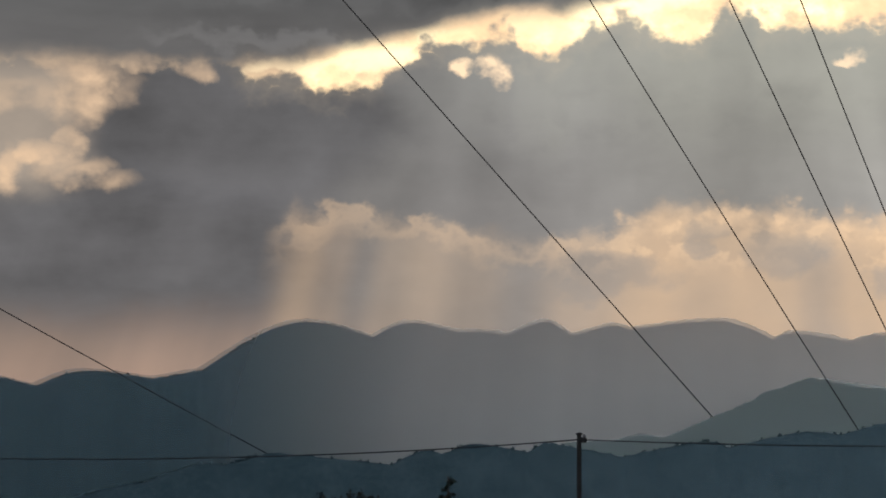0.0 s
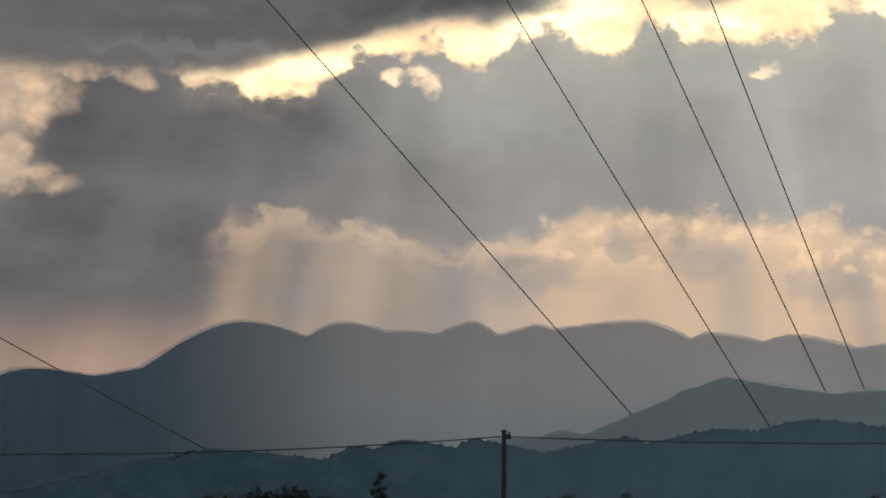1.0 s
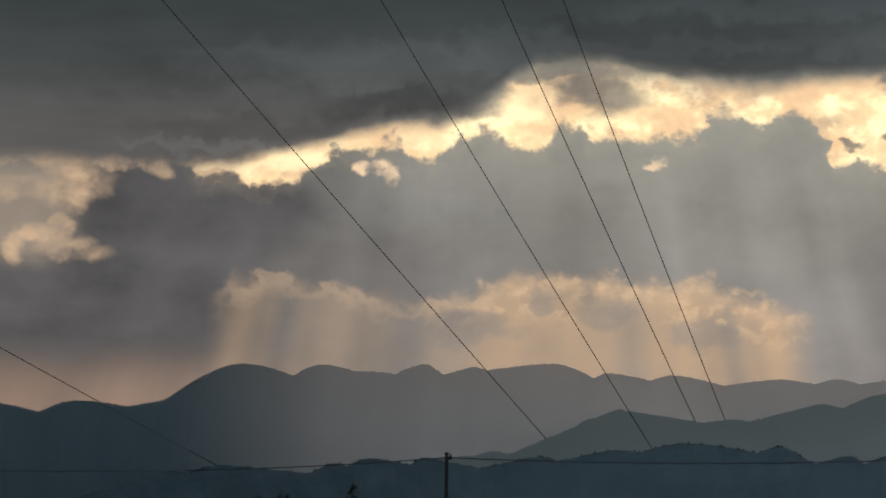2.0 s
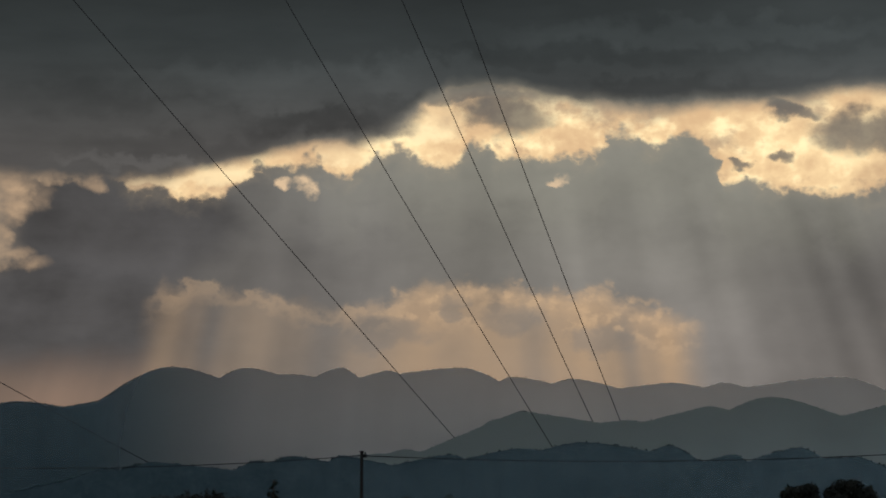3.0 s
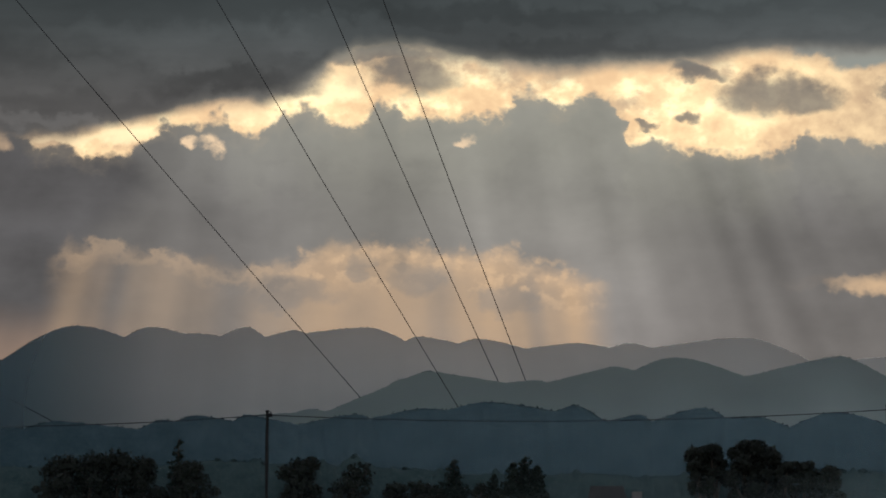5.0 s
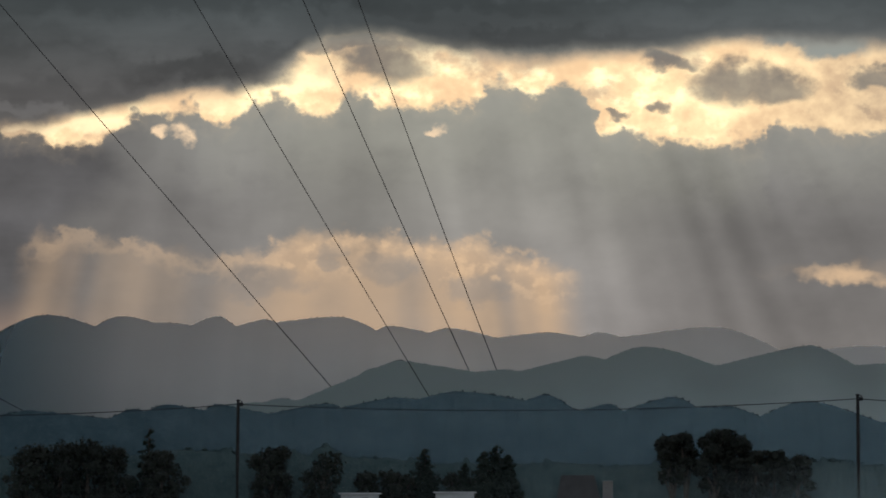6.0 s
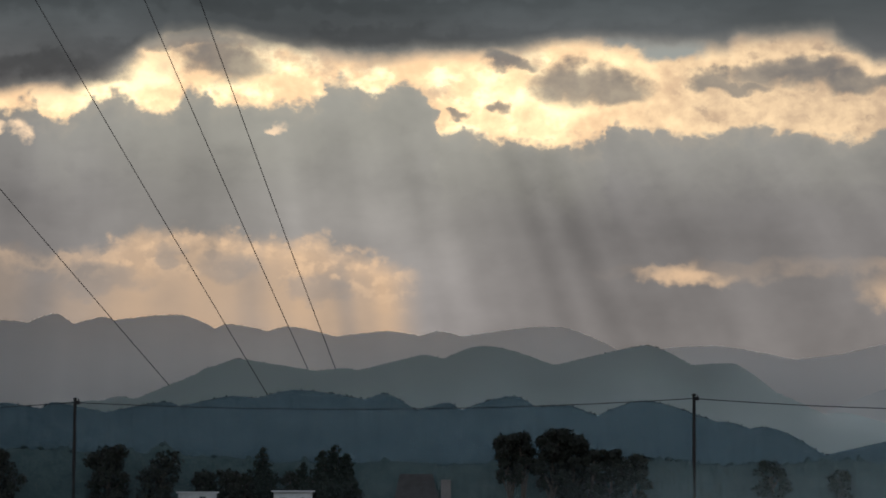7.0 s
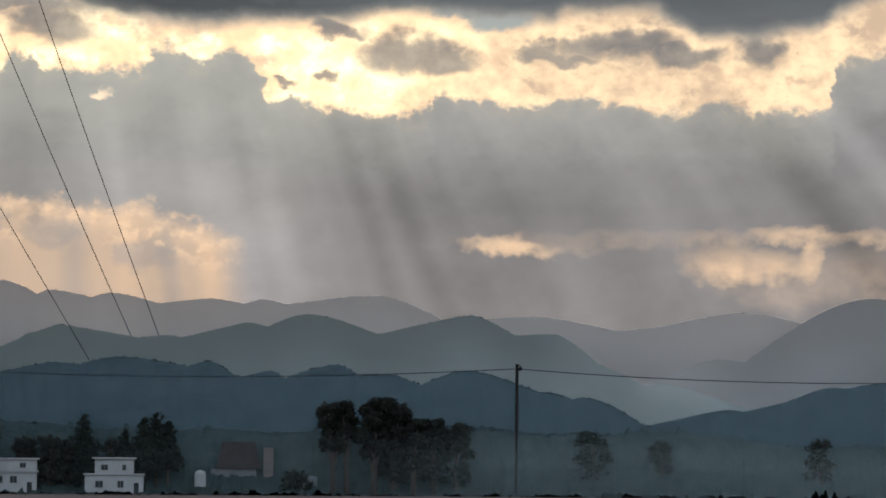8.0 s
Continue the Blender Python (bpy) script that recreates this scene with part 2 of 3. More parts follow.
    for cu, cv, ru, rv in ((0.262, 0.600, 0.075, 0.034), (0.21, 0.63, 0.10, 0.014), (0.05, 0.6, 0.05, 0.025), (0.12, 0.632, 0.04, 0.02), (0.895, 0.563, 0.085, 0.030), (0.95, 0.55, 0.06, 0.025), (0.735, 0.522, 0.02, 0.011), (1.235, 0.575, 0.07, 0.022),
                           (1.30, 0.577, 0.07, 0.026), (1.375, 0.555, 0.06, 0.022), (1.50, 0.638, 0.15, 0.026), (1.17, 0.552, 0.05, 0.012), (0.775, 0.598, 0.05, 0.012), (1.125, 0.562, 0.045, 0.018), (1.52, 0.56, 0.04, 0.03), (0.665, 0.507, 0.02, 0.008)):
        clots = clots.op("MAXIMUM", spot(cu, cv, ru, rv, 1.2, 2.1, 0.25))
    grain = (fine * 1.2 + puff * 2.4 + tiny * 0.5 + slow * 1.0 + 0.58 - fall.step(0.05, 0.0) * 0.15).step(0.0, 1.0)
    glow = blend(tree, grain, (0.84, 0.57, 0.33), (1.18, 0.88, 0.50))
    spark = (fine * 1.8 + puff * 2.2 + 0.42 - (u - 0.3).op("ABSOLUTE") * 0.45).step(0.25, 0.75)
    glow = blend(tree, spark, glow, (1.36, 1.10, 0.65))
    # creamy heaps with warm hollows
    hollow = (fine2 * 2.2 + tiny * 0.8 + puff2 * 2.0).step(0.08, 0.6)
    glow = blend(tree, hollow * 0.65, glow, (0.60, 0.41, 0.265))
    veil = (puff2 * 2.2 + lumps * 1.6 + fall.step(0.06, 0.0) * 0.35).step(0.2, 0.75)
    glow = blend(tree, veil * 0.55, glow, (0.40, 0.325, 0.245))
    glow = blend(tree, u.step(-0.315, -0.37) * 0.7, glow, (0.55, 0.385, 0.25))
    glow = blend(tree, u.step(0.75, 1.25) * 0.88, glow, blend(tree, (grain - hollow * 0.7).op("MAXIMUM", 0.0), (0.40, 0.30, 0.21), (0.78, 0.575, 0.355)))
    belly = blend(tree, (puff * 2.0 + lumps * 1.5 + fine * 0.8 + 0.45).step(0.1, 0.9), (0.125, 0.126, 0.126), (0.25, 0.222, 0.185))
    glow = blend(tree, clots * 0.9, glow, belly)
    # a patch of clear evening sky above the brightest heaps
    clear_sky = spot(1.0, 0.632, 0.06, 0.014, 0.8, 1.8, 0.5).op("MAXIMUM", spot(1.055, 0.618, 0.055, 0.022, 0.8, 1.8, 0.5))
    glow = blend(tree, clear_sky, glow, (0.27, 0.285, 0.262))
    # light spills through the thinner cloud at the rift's edges
    spill = rise.step(-0.17, 0.0) * u.step(-0.25, 0.0) * v.step(0.2, 0.4)
    col = blend(tree, spill * 0.25 * (beam * 1.0 + 1.0), col, (0.46, 0.455, 0.38))
    rim = rise.step(-0.035, 0.0) * fall.step(-0.06, 0.0) * u.step(-0.46, -0.4)
    col = blend(tree, rim * 0.12 * (puff * 3.0 + 1.0), col, (0.52, 0.42, 0.29))
    # the dark upper deck
    deck = (fall * -1.0).step(-0.03, 0.022)
    shade = u.ramp(-0.9, 1.9, [(-0.9, 0.8), (0.1, 0.76), (0.7, 0.95), (1.9, 1.12)]) * (wisp * 0.6 + streak * 0.4 + slow * 0.5 + 1.0) * v.ramp(0.4, 1.0, [(0.45, 0.14), (0.55, 0.12), (0.62, 0.093), (0.7, 0.068), (0.8, 0.049), (0.95, 0.046)])
    # folds in the deck: bearing, height, half width, half height, lift
    for cu, cv, ru, rv, lift in ((-0.2, 0.645, 0.24, 0.035, 0.3), (-0.08, 0.583, 0.12, 0.022, -0.3), (-0.33, 0.54, 0.16, 0.02, -0.15), (-0.38, 0.505, 0.13, 0.012, 0.3), (0.1, 0.665, 0.1, 0.03, 0.3), (0.52, 0.635, 0.2, 0.02, -0.22),
                                 (0.9, 0.68, 0.25, 0.02, 0.12), (0.6, 0.74, 0.3, 0.02, 0.25), (-0.45, 0.62, 0.2, 0.03, -0.15), (0.35, 0.70, 0.2, 0.015, -0.15)):
        shade = shade * (spot(cu, cv, ru, rv, 1.5, 2.2, -0.2) * lift + 1.0)
    col = blend(tree, deck, col, blend(tree, 1.0, blend(tree, v.step(0.5, 0.75), (1.03, 1.0, 0.99), (0.84, 1.0, 1.05)), shade, "MULTIPLY"))
    col = blend(tree, rift, col, glow)
    # knots of full light on the rift's lower lip
    for cu, cv, ru, rv, k in ((-0.25, 0.487, 0.06, 0.02, 0.8), (-0.36, 0.479, 0.06, 0.010, 0.55), (-0.03, 0.522, 0.06, 0.014, 0.5), (0.13, 0.575, 0.06, 0.03, 0.6)):
        col = blend(tree, spot(cu, cv, ru, rv) * rift * k * (puff * 1.8 + fine * 1.5 + 0.9), col, (1.15, 0.92, 0.56))

    em = tree.nodes.new("ShaderNodeEmission")
    em.inputs[1].default_value = 0.47
    tree.links.new(col.socket, em.inputs[0])
    tree.links.new(em.outputs[0], out.inputs[0])
    return mat


def arc(name, d, u0, u1, v0, v1, nu, nv, material):
    """A curved sheet round the viewpoint, with bearing and height as its map."""
    us, vs = np.linspace(u0, u1, nu), np.linspace(v0, v1, nv)
    verts = [place(a, b, d) for b in vs for a in us]
    faces = [(j * nu + i, j * nu + i + 1, (j + 1) * nu + i + 1, (j + 1) * nu + i) for j in range(nv - 1) for i in range(nu - 1)]
    me = bpy.data.meshes.new(name)
    me.from_pydata(verts, [], faces)
    layer = me.uv_layers.new(name="bearing")
    for loop in me.loops:
        i = loop.vertex_index
        layer.data[loop.index].uv = (us[i % nu] / 1000, vs[i // nu] / 1000)
    for poly in me.polygons:
        poly.use_smooth = True
    me.materials.append(material)
    return new(name, me)


backdrop = arc("backdrop", 192, -1300, 2300, -230, 1000, 90, 24, sky_material())
tagged(backdrop, "grey evening clouds with a bright golden rift", "sky", kind="structure")


# ---- ground and hills ----
FIELD = surface("dry_field", (0.10, 0.075, 0.062), (0.17, 0.13, 0.11), 0.12, 0.95, 0.4)
FOREST_FAR = surface("far_forest", (0.013, 0.024, 0.028), (0.026, 0.038, 0.041), 0.5, 0.95, 0.6)
BLUE_HILL = surface("blue_wooded_hill", (0.022, 0.039, 0.043), (0.037, 0.058, 0.062), 0.6, 0.95, 0.8)
WOODLAND = surface("woodland", (0.018, 0.032, 0.030), (0.036, 0.054, 0.050), 0.9, 0.95, 0.8)
FOREST = surface("wooded_hill", (0.013, 0.023, 0.024), (0.025, 0.038, 0.037), 0.6, 0.95, 0.8)

bm = bmesh.new()
bmesh.ops.create_grid(bm, x_segments=40, y_segments=40, size=2500)
me = bpy.data.meshes.new("ground")
bm.to_mesh(me)
bm.free()
me.materials.append(FIELD)
tagged(new("ground", me), "flat brown stubble fields on the valley floor", "ground", kind="structure")


def swells(u, domes):
    """The crest line: rounded tops with straight flanks (bearing, height, roundness, fall to the west and to the east) that meet in notches."""
    return max(top - (west if u < c else east) * (math.hypot(u - c, w) - w) for c, top, w, west, east in domes)


def hill(label, d, u0, u1, step, lean, crest, crowns, gullies, material):
    """A ridge with a gullied front slope; its crest is roughened by the tops of trees."""
    us = np.arange(u0, u1 + step, step)
    depth = [-1.0, -0.5, -0.2, -0.07, 0.0] + [0.03 * 1.22 ** k * (k + 1) ** 0.7 for k in range(14)]
    verts, n = [], len(us)
    tops = [place(u, swells(u, crest), d).z for u in us]
    for s in depth:
        for u, top in zip(us, tops):
            slope = 12.0 * lean
            dd = d - s * slope if s > 0 else d - s * 5
            z = top * (1 - min(abs(s), 1) ** 1.15) if s > 0 else top * (1 + s * 0.9)
            p = place(u, 0, dd)
            g = noise.fractal(Vector((u * 0.035, s * 2.2, d)), 1.0, 2.0, 4) * gullies * min(1, abs(s) * 6)
            c = noise.noise(Vector((u * 0.085, s * 9, d * 3))) + 0.6 * noise.noise(Vector((u * 0.21, s * 17, d))) + 0.3 * noise.noise(Vector((u * 0.5, s * 26, d)))
            k = noise.noise(Vector((u * 0.02, s * 3, d + 9)))
            verts.append((p.x, p.y, max(-0.2, z + g + max(0, c) * crowns * (0.55 + k) if s > -0.9 else -0.2)))
    faces = [(j * n + i, j * n + i + 1, (j + 1) * n + i + 1, (j + 1) * n + i) for j in range(len(depth) - 1) for i in range(n - 1)]
    me = bpy.data.meshes.new("hill")
    me.from_pydata(verts, [], faces)
    for poly in me.polygons:
        poly.use_smooth = True
    me.materials.append(material)
    return tagged(new("hill", me), label, "hill", "ridges of the valley", "structure")


HAZY = [(1110, 95, 70, 0.15, 0.25), (1370, 80, 20, 0.12, 0.2), (1490, 102, 80, 0.28, 0.4), (1700, 90, 60, 0.2, 0.2)]
FAR = [(-788, 89, 65, 0.11, 0.27), (-606, 88, 54, 0.72, 0.20), (-521, 79, 39, 0.53, 0.43), (-422, 115, 5, 0.81, 0.31), (-334, 150, 70, 0.79, 0.52), (-206, 149, 28, 0.71, 0.31),
       (-136, 138, 82, 0.19, 0.29), (-37, 150, 17, 0.52, 0.90), (47, 145, 9, 0.30, 0.41), (176, 150, 44, 0.14, 0.64), (266, 134, 35, 1.30, 0.31), (300, 129, 22, 0.29, 0.43),
       (376, 130, 21, 0.35, 0.27), (549, 122, 39, 0.15, 0.28), (643, 122, 15, 0.33, 0.38), (839, 130, 65, 0.16, 0.60)]
EAST = [(1448, 20, 42, 0.45, 0.23), (1600, 84, 25, 0.88, 0.02), (1713, 127, 120, 0.83, 0.88)]
MID = [(76, 6, 23, 0.55, 0.39), (239, 59, 27, 1.24, 0.67), (283, 73, 8, 0.42, 0.16), (474, 57, 36, 0.20, 0.72), (614, 81, 6, 0.25, 0.24), (719, 96, 55, 0.67, 0.42), (858, 64, 18, 0.33, 0.52),
       (1009, 97, 20, 0.24, 0.60), (1152, 64, 30, 0.06, 0.91), (1189, 24, 32, 0.46, 0.50), (1344, -23, 27, 0.36, 0.34)]
LOW = [(-699, -79, 35, 0.29, 0.34), (-525, -53, 20, 0.26, 0.45), (-442, -29, 39, 0.46, 0.46), (-369, -16, 7, 0.30, 0.10), (-178, -13, 30, 0.68, 1.30), (-123, -5, 13, 0.42, 0.19), (-38, -4, 8, 0.84, 0.20),
       (90, -15, 20, 0.50, 0.39), (160, -3, 27, 0.22, 0.95), (281, 8, 30, 0.25, 0.20), (390, 19, 48, 0.37, 0.20), (543, 13, 21, 0.61, 0.76), (656, -3, 13, 0.30, 1.01), (770, 8, 40, 0.41, 1.15),
       (870, -8, 4, 0.05, 0.40), (1000, 0, 40, 0.53, 0.39), (1137, -37, 20, 0.02, 0.36), (1207, -47, 70, 0.93, 0.84)]
SHOULDER = [(1465, -67, 23, 0.23, 0.35), (1647, -27, 31, 0.43, 0.24), (1731, -20, 36, 0.24, 0.40)]
WOOD = [(-700, -103, 50, 0.12, 0.12), (-470, -95, 40, 0.1, 0.12), (-345, -92, 25, 0.12, 0.14), (-220, -97, 40, 0.1, 0.1), (-88, -84, 40, 0.16, 0.12), (20, -90, 30, 0.1, 0.14), (152, -78, 9, 0.9, 0.6),
        (95, -88, 10, 0.6, 0.3), (205, -98, 50, 0.1, 0.1), (262, -97, 10, 0.5, 0.25), (400, -108, 60, 0.06, 0.08), (560, -106, 30, 0.1, 0.12), (800, -108, 90, 0.06, 0.06), (1010, -104, 60, 0.1, 0.14),
        (1210, -112, 50, 0.1, 0.1), (1360, -106, 60, 0.12, 0.16), (1520, -128, 50, 0.1, 0.1), (1700, -130, 60, 0.08, 0.08)]
hill("most distant ridge, pale in the haze", 190.5, 860, 1840, 5, 0.33, HAZY, 0.08, 0.3, FOREST_FAR)
hill("long rounded mountain ridge, grey with haze", 187.5, -880, 1240, 4, 0.3, FAR, 0.10, 0.35, FOREST_FAR)
hill("dark shoulder of a hill closing the valley", 185.5, 1236, 1840, 4, 0.25, EAST, 0.08, 0.3, FOREST_FAR)
hill("wooded middle ridge with two rounded tops", 182.5, -24, 1556, 4, 0.28, MID, 0.12, 0.3, FOREST)
hill("low dark blue hills behind the poles", 178.0, -880, 1420, 4, 0.33, LOW, 0.16, 0.25, BLUE_HILL)
hill("low dark shoulder that rises beyond the gap in the hills", 178.6, 1240, 1840, 4, 0.33, SHOULDER, 0.16, 0.25, BLUE_HILL)
hill("dark belt of woodland at the valley's edge", 175.5, -880, 1840, 3, 0.3, WOOD, 0.55, 0.3, WOODLAND)

# ---- haze before each range: see-through sheets standing in for hazy distance, lit by the sky ----
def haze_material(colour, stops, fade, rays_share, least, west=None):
    """Thin haze painted on a sheet: thicker along some bearings, thinning towards the crest behind it to the share
    least.
    """
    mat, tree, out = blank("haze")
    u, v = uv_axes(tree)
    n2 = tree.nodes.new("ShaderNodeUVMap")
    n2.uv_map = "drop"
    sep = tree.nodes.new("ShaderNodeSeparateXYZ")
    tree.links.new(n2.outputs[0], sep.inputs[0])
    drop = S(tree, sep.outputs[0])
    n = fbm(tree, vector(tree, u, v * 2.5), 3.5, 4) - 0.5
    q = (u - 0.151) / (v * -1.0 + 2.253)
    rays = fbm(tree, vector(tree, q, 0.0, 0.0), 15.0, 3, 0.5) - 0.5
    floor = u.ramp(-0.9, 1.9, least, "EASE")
    # light shafts and the paling towards the valley are painted into the density
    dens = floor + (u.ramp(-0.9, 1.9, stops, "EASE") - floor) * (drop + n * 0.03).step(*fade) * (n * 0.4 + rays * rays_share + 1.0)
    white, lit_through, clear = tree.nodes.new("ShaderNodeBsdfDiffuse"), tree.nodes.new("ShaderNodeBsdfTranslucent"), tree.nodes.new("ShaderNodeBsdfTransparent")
    # the unlit west is put into the colour: darker and bluer there
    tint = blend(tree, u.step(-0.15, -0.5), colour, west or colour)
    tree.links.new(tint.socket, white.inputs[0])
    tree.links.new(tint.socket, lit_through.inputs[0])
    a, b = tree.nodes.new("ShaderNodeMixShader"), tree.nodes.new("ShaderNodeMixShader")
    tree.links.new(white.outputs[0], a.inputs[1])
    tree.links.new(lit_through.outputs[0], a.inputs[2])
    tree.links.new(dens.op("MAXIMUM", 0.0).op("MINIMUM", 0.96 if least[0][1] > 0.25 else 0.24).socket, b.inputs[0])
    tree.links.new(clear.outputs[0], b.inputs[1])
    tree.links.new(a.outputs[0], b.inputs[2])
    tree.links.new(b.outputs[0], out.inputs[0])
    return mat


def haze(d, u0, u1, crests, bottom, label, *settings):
    """A curved sheet that stands in for hazy air, up to the crests behind it."""
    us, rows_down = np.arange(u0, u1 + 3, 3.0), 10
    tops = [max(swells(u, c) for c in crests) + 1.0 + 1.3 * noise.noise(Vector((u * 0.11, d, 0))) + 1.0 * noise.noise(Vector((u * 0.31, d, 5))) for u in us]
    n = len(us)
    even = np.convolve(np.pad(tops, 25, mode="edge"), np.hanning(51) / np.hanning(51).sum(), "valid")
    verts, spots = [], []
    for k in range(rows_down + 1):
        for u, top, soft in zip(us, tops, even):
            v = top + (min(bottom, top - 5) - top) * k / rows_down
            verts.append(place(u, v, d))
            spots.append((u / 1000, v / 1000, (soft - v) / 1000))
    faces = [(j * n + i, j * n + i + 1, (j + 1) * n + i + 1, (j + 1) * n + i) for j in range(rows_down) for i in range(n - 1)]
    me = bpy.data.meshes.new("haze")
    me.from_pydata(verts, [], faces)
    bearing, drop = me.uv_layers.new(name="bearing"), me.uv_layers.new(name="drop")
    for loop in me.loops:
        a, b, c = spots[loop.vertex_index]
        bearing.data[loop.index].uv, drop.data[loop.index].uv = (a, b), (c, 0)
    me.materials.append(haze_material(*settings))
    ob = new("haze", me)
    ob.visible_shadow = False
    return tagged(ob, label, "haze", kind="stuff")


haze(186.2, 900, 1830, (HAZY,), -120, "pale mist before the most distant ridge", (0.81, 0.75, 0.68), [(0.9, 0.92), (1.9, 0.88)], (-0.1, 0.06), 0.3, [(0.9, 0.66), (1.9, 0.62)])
haze(183.2, -860, 1236, (FAR,), -120, "sheet of grey haze with faint painted shafts of light", (0.82, 0.745, 0.665),
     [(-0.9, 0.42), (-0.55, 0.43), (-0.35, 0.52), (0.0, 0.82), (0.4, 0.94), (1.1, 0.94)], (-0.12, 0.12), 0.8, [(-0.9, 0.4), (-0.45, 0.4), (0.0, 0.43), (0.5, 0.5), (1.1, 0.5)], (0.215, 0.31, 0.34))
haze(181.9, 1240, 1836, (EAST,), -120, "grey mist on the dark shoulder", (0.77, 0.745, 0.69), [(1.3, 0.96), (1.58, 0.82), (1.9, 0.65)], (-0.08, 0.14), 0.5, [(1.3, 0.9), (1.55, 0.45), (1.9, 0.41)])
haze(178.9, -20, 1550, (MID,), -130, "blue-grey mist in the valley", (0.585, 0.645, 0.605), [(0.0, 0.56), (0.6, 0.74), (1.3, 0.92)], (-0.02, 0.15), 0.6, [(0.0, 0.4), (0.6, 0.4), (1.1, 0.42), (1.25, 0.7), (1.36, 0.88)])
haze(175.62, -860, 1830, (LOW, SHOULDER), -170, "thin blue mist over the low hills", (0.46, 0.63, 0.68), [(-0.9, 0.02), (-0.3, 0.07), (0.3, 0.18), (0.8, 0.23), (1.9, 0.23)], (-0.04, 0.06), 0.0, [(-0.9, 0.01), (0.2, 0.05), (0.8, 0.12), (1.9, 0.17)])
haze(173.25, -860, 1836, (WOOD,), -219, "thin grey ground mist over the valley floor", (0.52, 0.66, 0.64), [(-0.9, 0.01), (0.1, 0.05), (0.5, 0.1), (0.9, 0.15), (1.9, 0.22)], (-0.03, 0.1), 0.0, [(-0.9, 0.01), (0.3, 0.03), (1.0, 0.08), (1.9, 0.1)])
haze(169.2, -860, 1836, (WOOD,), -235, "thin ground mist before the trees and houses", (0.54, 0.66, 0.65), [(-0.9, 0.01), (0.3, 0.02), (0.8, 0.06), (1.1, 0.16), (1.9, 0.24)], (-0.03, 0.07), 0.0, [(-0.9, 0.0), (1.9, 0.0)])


# ---- small helpers for things ----
def part(name, bm, material, parent=None, label=""):
    me = bpy.data.meshes.new(name)
    bm.to_mesh(me)
    bm.free()
    me.materials.append(material)
    ob = new(name, me)
    if parent is not None:
        ob.parent = parent
    return tagged(ob, label)


def tube(bm, points, radii, sides=8):
    """A round bar along points."""
    rings = []
    for i, p in enumerate(points):
        a, b = Vector(points[max(i - 1, 0)]), Vector(points[min(i + 1, len(points) - 1)])
        q = (b - a).to_track_quat("Z", "Y")
        rings.append([bm.verts.new(Vector(p) + q @ Vector((radii[i] * math.cos(k * math.tau / sides), radii[i] * math.sin(k * math.tau / sides), 0))) for k in range(sides)])
    for r, s in zip(rings, rings[1:]):
        for k in range(sides):
            bm.faces.new((r[k], r[(k + 1) % sides], s[(k + 1) % sides], s[k]))
    bm.faces.new(rings[0][::-1]), bm.faces.new(rings[-1])
    return bm


def box(bm, x0, x1, y0, y1, z0, z1, bevel=0.0):
    r = bmesh.ops.create_cube(bm, size=1.0, matrix=Matrix.Translation(((x0 + x1) / 2, (y0 + y1) / 2, (z0 + z1) / 2)) @ Matrix.Diagonal((x1 - x0, y1 - y0, z1 - z0, 1)))
    if bevel:
        edges = {e for w in r["verts"] for e in w.link_edges}
        bmesh.ops.bevel(bm, geom=list(edges), offset=bevel, segments=1, affect="EDGES")
    return bm


WIRE = surface("weathered_cable", (0.010, 0.010, 0.011), (0.018, 0.017, 0.017), 4.0, 0.6, 0.1)
TIMBER = surface("weathered_pole", (0.014, 0.013, 0.012), (0.026, 0.024, 0.022), 3.0, 0.9, 0.4)
CERAMIC = surface("insulator_glaze", (0.10, 0.09, 0.085), (0.16, 0.15, 0.14), 5.0, 0.35, 0.05)


# ---- the high cables that cross the valley ----
def cable(u0, v0, u1, v1, sag, d0, d1, radius, label):
    a, b = place(u0, v0, d0), place(u1, v1, d1)
    pts = []
    for i in range(41):
        t = i / 40
        pts.append(a.lerp(b, t) + Vector((0, 0, -4 * sag * t * (1 - t))))
    ob = part("overhead_cable", tube(bmesh.new(), pts, [radius] * 41, 6), WIRE)
    return tagged(ob, label, "cable", "high cables across the valley")


for u0, u1, v1, sag, d0, d1 in ((-814, 261, -84, 0.01, 177.4, 179.9), (-327, 395, -84, 0.46, 178.8, 178.6), (-68, 476, -90, 0.66, 176.2, 180.0), (62, 517, -98, 0.71, 175.7, 179.9)):
    cable(u0, 1105, u1, v1, sag, d0, d1, 0.03, "thin dark cable slanting down from high overhead")
cable(-1160, 408, -270, -72, 0.2, 184, 178.5, 0.03, "thin dark cable slanting low across the hills")


